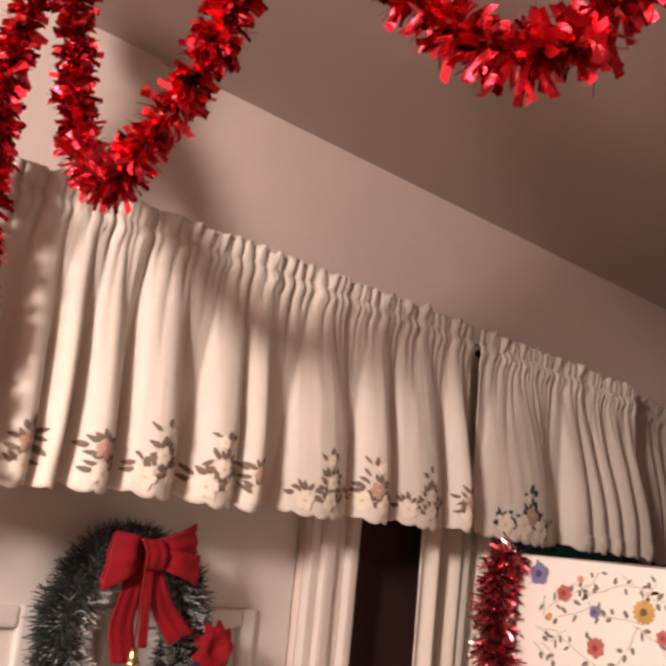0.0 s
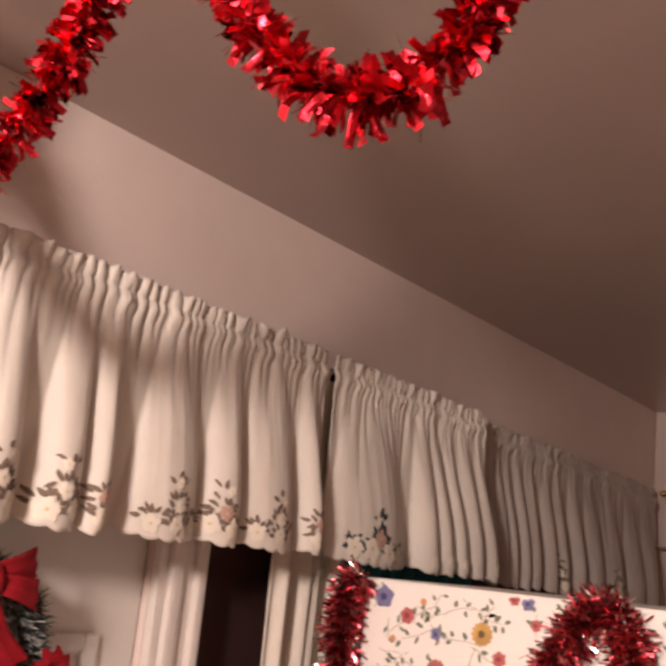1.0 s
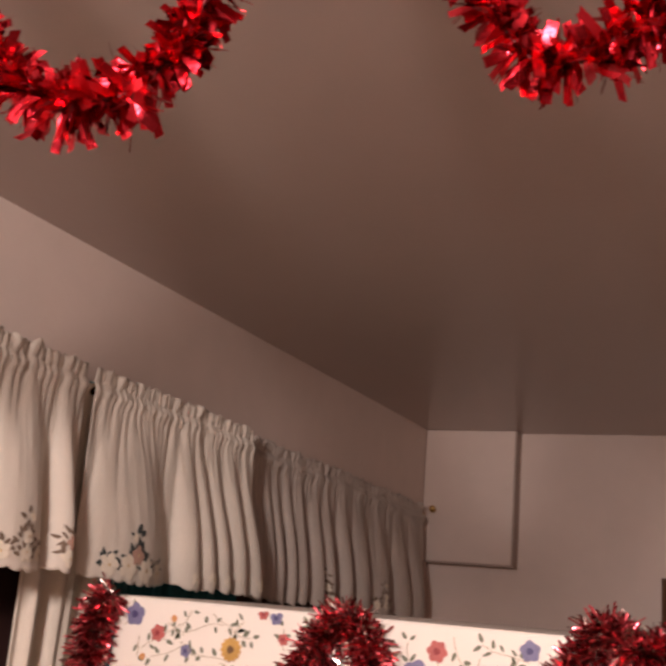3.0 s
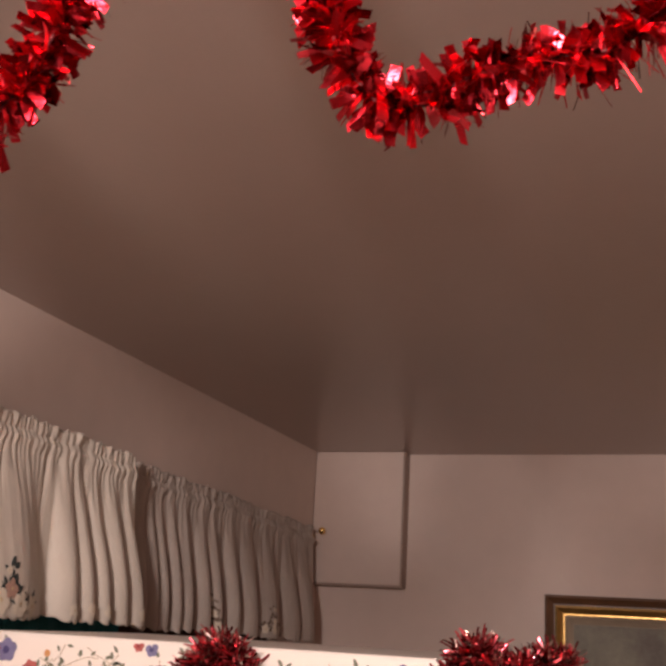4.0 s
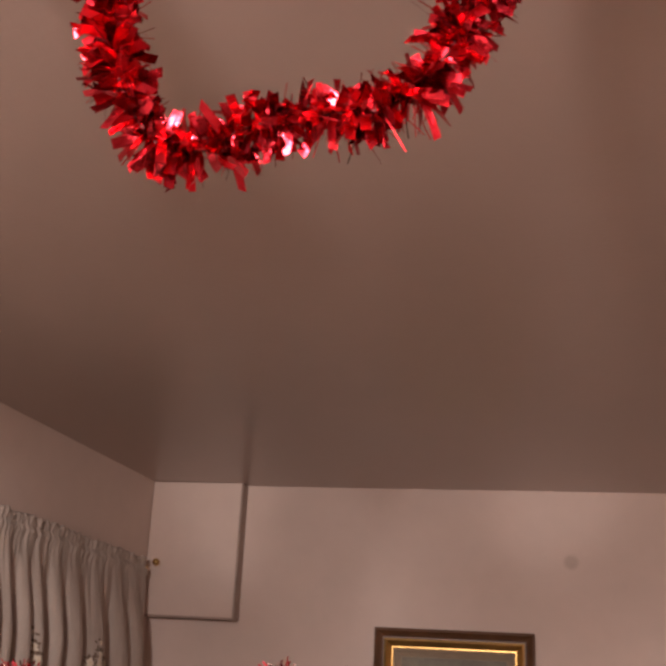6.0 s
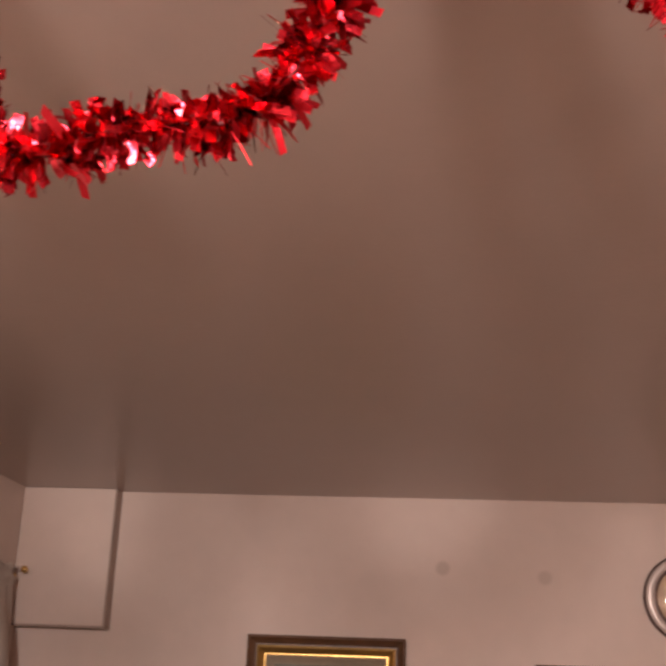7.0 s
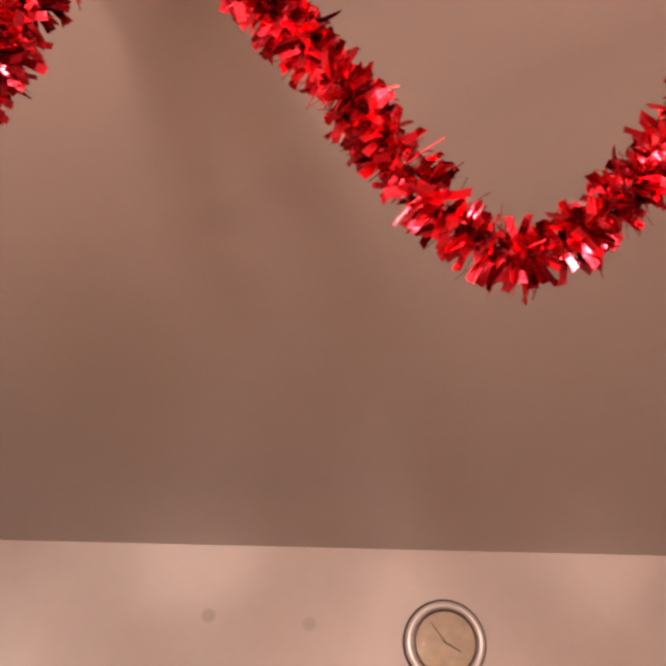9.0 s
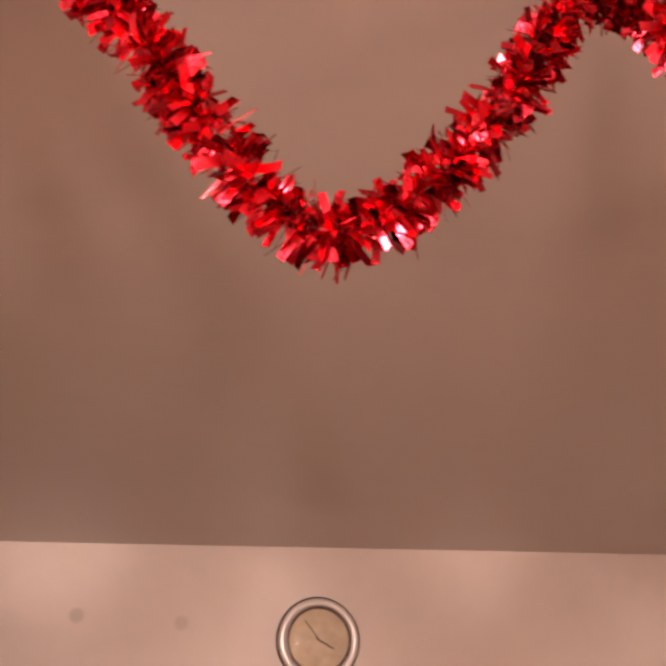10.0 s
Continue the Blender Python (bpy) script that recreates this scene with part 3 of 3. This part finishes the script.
def frame_ring(x0, x1, z0, z1, w, d0, d1):
    """A mitred picture frame moulding between two rectangles, rising from depth d0 at its outside to d1 inside."""
    bm = bmesh.new()
    rects = [(0.0, 0.0), (0.0, d0), (w * 0.25, max(d0, d1) + 0.002), (w * 0.55, (d0 + d1) / 2), (w * 0.85, d1), (w, d1), (w, 0.0)]
    rings = [[bm.verts.new(p) for p in ((x0 + i, -d, z0 + i), (x1 - i, -d, z0 + i), (x1 - i, -d, z1 - i), (x0 + i, -d, z1 - i))] for i, d in rects]
    for a, b in zip(rings, rings[1:]):
        for k in range(4):
            bm.faces.new((a[k], a[(k + 1) % 4], b[(k + 1) % 4], b[k]))
    bmesh.ops.recalc_face_normals(bm, faces=bm.faces)
    return bm


def picture(x0, x1, z0, z1, label, plain=False):
    root = thing("framed_painting", ((x0 + x1) / 2, -0.002, (z0 + z1) / 2), label, "painting", "pictures on the wall")
    rows = [("outer_frame", frame_ring(x0, x1, z0, z1, 0.034, 0.030, 0.020), M_FRAMEDARK, "dark brown outer frame")]
    i = 0.034
    if not plain:
        rows.append(("gilt_moulding", frame_ring(x0 + i, x1 - i, z0 + i, z1 - i, 0.030, 0.028, 0.014), M_GILT, "gilt inner moulding"))
        rows.append(("slip", frame_ring(x0 + 0.064, x1 - 0.064, z0 + 0.064, z1 - 0.064, 0.030, 0.013, 0.009), M_LINEN, "tan slip"))
        i = 0.094
    rows.append(("canvas", boxes(((x0 + i, -0.009, z0 + i), (x1 - i, -0.004, z1 - i))), M_CANVAS, "dim olive and brown painted canvas"))
    for name, bm, material, text in rows:
        ob = part(name, bm, material, root, text)
        ob.matrix_parent_inverse = root.matrix_basis.inverted()


picture(0.836, 1.376, 1.33, 1.918, "painting in a dark and gilt moulded frame")
picture(1.810, 2.05, 1.50, 1.850, "small picture in a plain dark frame", True)

# ---------------------------------------------------------------- tall cabinet clad in floral vinyl
FX0, FX1, FY, FTOP = 0.222, 1.12, -2.184, 1.742
cabinet = thing("tall_cabinet", ((FX0 + FX1) / 2, FY + 0.25, 0.0), "tall cabinet covered in cream floral vinyl", "cabinet")
body = part("body", boxes(((FX0, FY, 0.0), (FX1, FY + 0.5, FTOP)), bevel=0.006), M_VINYL, cabinet)
body.matrix_parent_inverse = cabinet.matrix_basis.inverted()
INKS = {"yellow": mat("print_yellow", (0.54, 0.32, 0.09), 0.5, island=0.15), "brown": mat("print_brown", (0.16, 0.085, 0.035), 0.55, island=0.1),
        "blue": mat("print_blue", (0.17, 0.165, 0.29), 0.5, island=0.2), "darkblue": mat("print_dark_blue", (0.06, 0.055, 0.16), 0.5),
        "red": mat("print_red", (0.42, 0.11, 0.10), 0.5, island=0.2), "darkred": mat("print_dark_red", (0.28, 0.035, 0.04), 0.5),
        "orange": mat("print_orange", (0.60, 0.30, 0.12), 0.5, island=0.15), "green": mat("print_green", (0.16, 0.175, 0.12), 0.55, island=0.3),
        "stem": mat("print_stem", (0.42, 0.36, 0.26), 0.55)}
prints = random.Random(7)


def blot(verts, faces, x, z, length, width, turn, lift):
    start = len(verts)
    for k in range(10):
        a = 2 * math.pi * k / 10
        lx, lw = math.cos(a) * length / 2, math.sin(a) * width / 2 * (1 - 0.25 * math.cos(a))
        verts.append((x + lx * math.cos(turn) - lw * math.sin(turn), FY - lift, z + lx * math.sin(turn) + lw * math.cos(turn)))
    faces.append(tuple(range(start, start + 10)))


def printed(name, shapes, ink, lift):
    verts, faces = [], []
    for k, s in enumerate(shapes):
        if s[1] + max(s[2], s[3]) / 2 < FTOP - 0.004:
            blot(verts, faces, *s, lift + 0.00008 * k)
    if verts:
        piece(name, verts, faces, INKS[ink], body)


def flower(x, z, size, ink, core, petals):
    size *= 0.86
    turn0 = prints.uniform(0, 1)
    printed("printed_flower", [(x + 0.6 * size * math.cos(turn0 + 6.283 * k / petals), z + 0.6 * size * math.sin(turn0 + 6.283 * k / petals),
                                size * 1.05, size * (4.6 / petals + 0.25), turn0 + 6.283 * k / petals) for k in range(petals)], ink, 0.0012)
    printed("printed_flower_centre", [(x, z, size * 0.72, size * 0.72, 0)], core, 0.0028)


def sprig(x, z, reach, n):
    """A bent stem with paired leaves."""
    turn = prints.uniform(0, 6.28)
    leaves, pts = [], []
    for k in range(n + 1):
        pts.append(Vector((x, FY - 0.0008, z)))
        for s in (-1, 1):
            if k and prints.random() < 0.6:
                a = turn + s * prints.uniform(0.6, 1.2)
                leaves.append((x + 0.010 * math.cos(a), z + 0.010 * math.sin(a), prints.uniform(0.010, 0.015), prints.uniform(0.0045, 0.0075), a))
        x, z = x + reach / n * math.cos(turn), z + reach / n * math.sin(turn)
        if z > FTOP - 0.015:
            break
        turn += prints.uniform(-0.5, 0.5)
    if len(pts) > 1:
        v, f = tube(smooth_line(pts, 0.006), 0.0007, 4)
        piece("printed_stem", v, f, INKS["stem"], body)
    for one in leaves:
        printed("printed_leaf", [one], "green", 0.0010)


for x, z in ((0.448, 1.674), (0.81, 1.739), (0.68, 1.42), (0.30, 1.45), (0.95, 1.48)):
    flower(x, z, 0.020 if z < 1.73 else 0.012, "yellow", "brown", 13)
for x, z, r in ((0.262, 1.713, 0.020), (0.366, 1.664, 0.011), (0.523, 1.728, 0.012), (0.756, 1.668, 0.023), (0.921, 1.716, 0.016), (0.47, 1.52, 0.02), (0.86, 1.56, 0.02), (0.33, 1.56, 0.012)):
    flower(x, z, r, "blue", "darkblue", 5)
for x, z, r in ((0.310, 1.687, 0.015), (0.500, 1.732, 0.010), (0.538, 1.697, 0.010), (0.480, 1.640, 0.013), (0.786, 1.703, 0.017), (0.37, 1.61, 0.017), (0.60, 1.55, 0.017), (1.0, 1.62, 0.016)):
    flower(x, z, r, "red", "darkred", 6)
for x, z in ((0.338, 1.712), (0.285, 1.648), (0.70, 1.60), (0.98, 1.68)):
    flower(x, z, 0.006, "orange", "orange", 3)
for x, z, reach, n in ((0.31, 1.675, 0.05, 3), (0.366, 1.675, 0.07, 4), (0.448, 1.655, 0.10, 4), (0.448, 1.69, 0.05, 3), (0.41, 1.725, 0.05, 3), (0.50, 1.725, 0.06, 3), (0.30, 1.72, 0.05, 3),
                       (0.35, 1.70, 0.05, 3), (0.40, 1.66, 0.04, 3), (0.786, 1.69, 0.06, 4), (0.81, 1.725, 0.09, 5), (0.878, 1.725, 0.08, 4), (0.92, 1.70, 0.07, 4), (0.756, 1.64, 0.08, 4),
                       (0.74, 1.715, 0.05, 3), (0.85, 1.70, 0.07, 4), (0.28, 1.66, 0.05, 3), (0.48, 1.62, 0.08, 4), (0.38, 1.58, 0.08, 4), (0.54, 1.68, 0.05, 3), (0.95, 1.66, 0.08, 4), (0.60, 1.52, 0.1, 4)):
    sprig(x, z, reach, n)
for k in range(26):
    sprig(prints.uniform(0.24, 1.09), prints.uniform(1.60, 1.725), prints.uniform(0.03, 0.055), 3)

T_LABEL = "red and silver tinsel garland draped over the floral cabinet"
for points, seed in (([(0.222, FY - 0.02, 1.745), (0.203, FY - 0.02, 1.715), (0.198, FY - 0.022, 1.65), (0.20, FY - 0.022, 1.58), (0.24, FY - 0.022, 1.50), (0.32, FY - 0.022, 1.45)], 51),
                     ([(0.53, FY - 0.02, 1.56), (0.575, FY - 0.022, 1.645), (0.61, FY - 0.024, 1.70), (0.64, FY - 0.010, 1.735), (0.685, FY - 0.024, 1.71), (0.695, FY - 0.026, 1.64), (0.68, FY - 0.022, 1.56)], 53),
                     ([(0.93, FY - 0.02, 1.62), (0.99, FY - 0.022, 1.70), (1.02, FY - 0.01, 1.755), (1.07, FY - 0.022, 1.725), (1.12, FY + 0.01, 1.745), (1.155, FY + 0.03, 1.74)], 55)):
    g = garland("tinsel_garland", points, 0.036, T_LABEL, "tinsel garland", seed, dense=3.2, wide=0.0034, materials=(M_PINKFOIL, M_SILVER), group="tinsel on the cabinet")

# ---------------------------------------------------------------- wreath with bow on the door
WY, WZ, WR = -2.836, 1.588, 0.104
M_NEEDLE = mat("wreath_green", (0.022, 0.028, 0.024), 0.75, island=0.4)
M_FROST = mat("wreath_frost", (0.55, 0.55, 0.52), 0.6, island=0.25)
M_BOW = mat("red_velvet", (0.27, 0.004, 0.010), 0.75, vary=0.3, scale=30, spec=0.25)
wreath = thing("wreath", (0.02, WY, WZ), "dark green frosted wreath with a red bow on the door", "wreath")
ring = [Vector((0.035, WY + WR * math.cos(6.2832 * k / 60), WZ + 1.12 * WR * math.sin(6.2832 * k / 60))) for k in range(63)]
wv, wfc = tube(ring, 0.010)
ob = piece("core", wv, wfc, M_NEEDLE, wreath, smooth=True)
ob.matrix_parent_inverse = wreath.matrix_basis.inverted()
tinsel(wreath, ring, 0.036, 19000, 0.0012, M_NEEDLE, "needle_fringe", 61)
tinsel(wreath, [p + Vector((0.004, (WY - p.y) * 0.12, (WZ - p.z) * 0.12)) for p in ring], 0.034, 4200, 0.0012, M_FROST, "frost_fringe", 62)


def ribbon(points, width, side):
    """A ribbon band along a line, with its width along the given way and a slight crease."""
    line = smooth_line(points, 0.004)
    bm = bmesh.new()
    rows = []
    for i, p in enumerate(line):
        w = width[0] + (width[1] - width[0]) * i / (len(line) - 1)
        rows.append([bm.verts.new(p + Vector(side) * w * (k / 6 - 0.5) + Vector((0.0025 * math.cos(k * 2.1 + i * 0.05) * min(1.0, w / 0.04), 0, 0))) for k in range(7)])
    for a, b in zip(rows, rows[1:]):
        for k in range(6):
            bm.faces.new((a[k], a[k + 1], b[k + 1], b[k]))
    return bm


bow = thing("bow", (0.09, -2.855, 1.70), "red velvet ribbon bow with two flat tails", "bow")
BX, BY, BZ = 0.078, -2.856, 1.698
for name, points, width, side in (
        ("loop", [(BX, BY, BZ), (BX + 0.022, BY - 0.030, BZ - 0.004), (BX + 0.014, BY - 0.062, BZ - 0.012)], (0.022, 0.075), (0, 0.15, 1)),
        ("loop", [(BX - 0.006, BY, BZ), (BX - 0.010, BY - 0.034, BZ - 0.006), (BX + 0.010, BY - 0.061, BZ - 0.012)], (0.022, 0.070), (0, 0.15, 1)),
        ("loop", [(BX, BY, BZ), (BX + 0.020, BY + 0.036, BZ + 0.012), (BX + 0.010, BY + 0.078, BZ + 0.023)], (0.024, 0.040), (0, -0.2, 1)),
        ("loop", [(BX, BY, BZ - 0.004), (BX + 0.026, BY + 0.036, BZ - 0.010), (BX + 0.020, BY + 0.080, BZ - 0.019)], (0.020, 0.042), (0, -0.1, 1)),
        ("tail", [(BX, BY - 0.008, BZ - 0.012), (BX + 0.006, BY - 0.018, BZ - 0.050), (BX + 0.002, BY - 0.022, BZ - 0.095), (BX + 0.006, BY - 0.012, BZ - 0.138)], (0.026, 0.042), (0, 1, 0)),
        ("tail", [(BX + 0.004, BY + 0.010, BZ - 0.012), (BX + 0.010, BY + 0.022, BZ - 0.045), (BX + 0.008, BY + 0.040, BZ - 0.075), (BX + 0.012, BY + 0.070, BZ - 0.108)], (0.026, 0.046), (0, 0.85, 0.35)),
        ("streamer", [(BX + 0.016, BY, BZ - 0.010), (BX + 0.018, BY + 0.001, BZ - 0.070), (BX + 0.018, BY + 0.003, BZ - 0.118)], (0.014, 0.013), (0, 1, 0)),
        ("knot", [(BX + 0.020, BY - 0.004, BZ + 0.018), (BX + 0.028, BY, BZ), (BX + 0.020, BY + 0.004, BZ - 0.020)], (0.036, 0.032), (0, 1, 0))):
    ob = part(name, ribbon(points, width, side), M_BOW, bow, "", True)
    ob.modifiers.new("thickness", "SOLIDIFY").thickness = 0.002
    ob.matrix_parent_inverse = bow.matrix_basis.inverted()

bell = thing("bell", (0.10, BY - 0.012, 1.562), "small brass bell hanging below the bow", "bell")
bell_shape = part("bell_body", lathe([(0.0, 0.020), (0.005, 0.019), (0.006, 0.012), (0.008, 0.003), (0.011, 0.0), (0.0105, -0.001), (0.0, 0.001)], 24, "z"), M_BRASS, bell, "", True)
string_v, string_f = tube([Vector((0, 0, 0.028)), Vector((-0.003, 0.004, 0.08)), Vector((-0.004, 0.006, 0.15))], 0.0012, 5)
piece("cord", string_v, string_f, M_BOW, bell)

berry = thing("cloth_flower", (0.075, -2.715, 1.575), "red fabric poinsettia on the wreath", "artificial flower")
for k in range(9):
    a, pv = 6.283 * k / 9, []
    for q, w in ((0.0, 0.006), (0.5, 0.015), (1.0, 0.003)):
        c = Vector((0.012 * math.sin(3 * q), 0.038 * q * math.cos(a), 0.038 * q * math.sin(a)))
        sd = Vector((0, -math.sin(a), math.cos(a))) * w
        pv += [c - sd, c + sd]
    piece("petal", pv, [(0, 1, 3, 2), (2, 3, 5, 4)], M_BOW, berry)
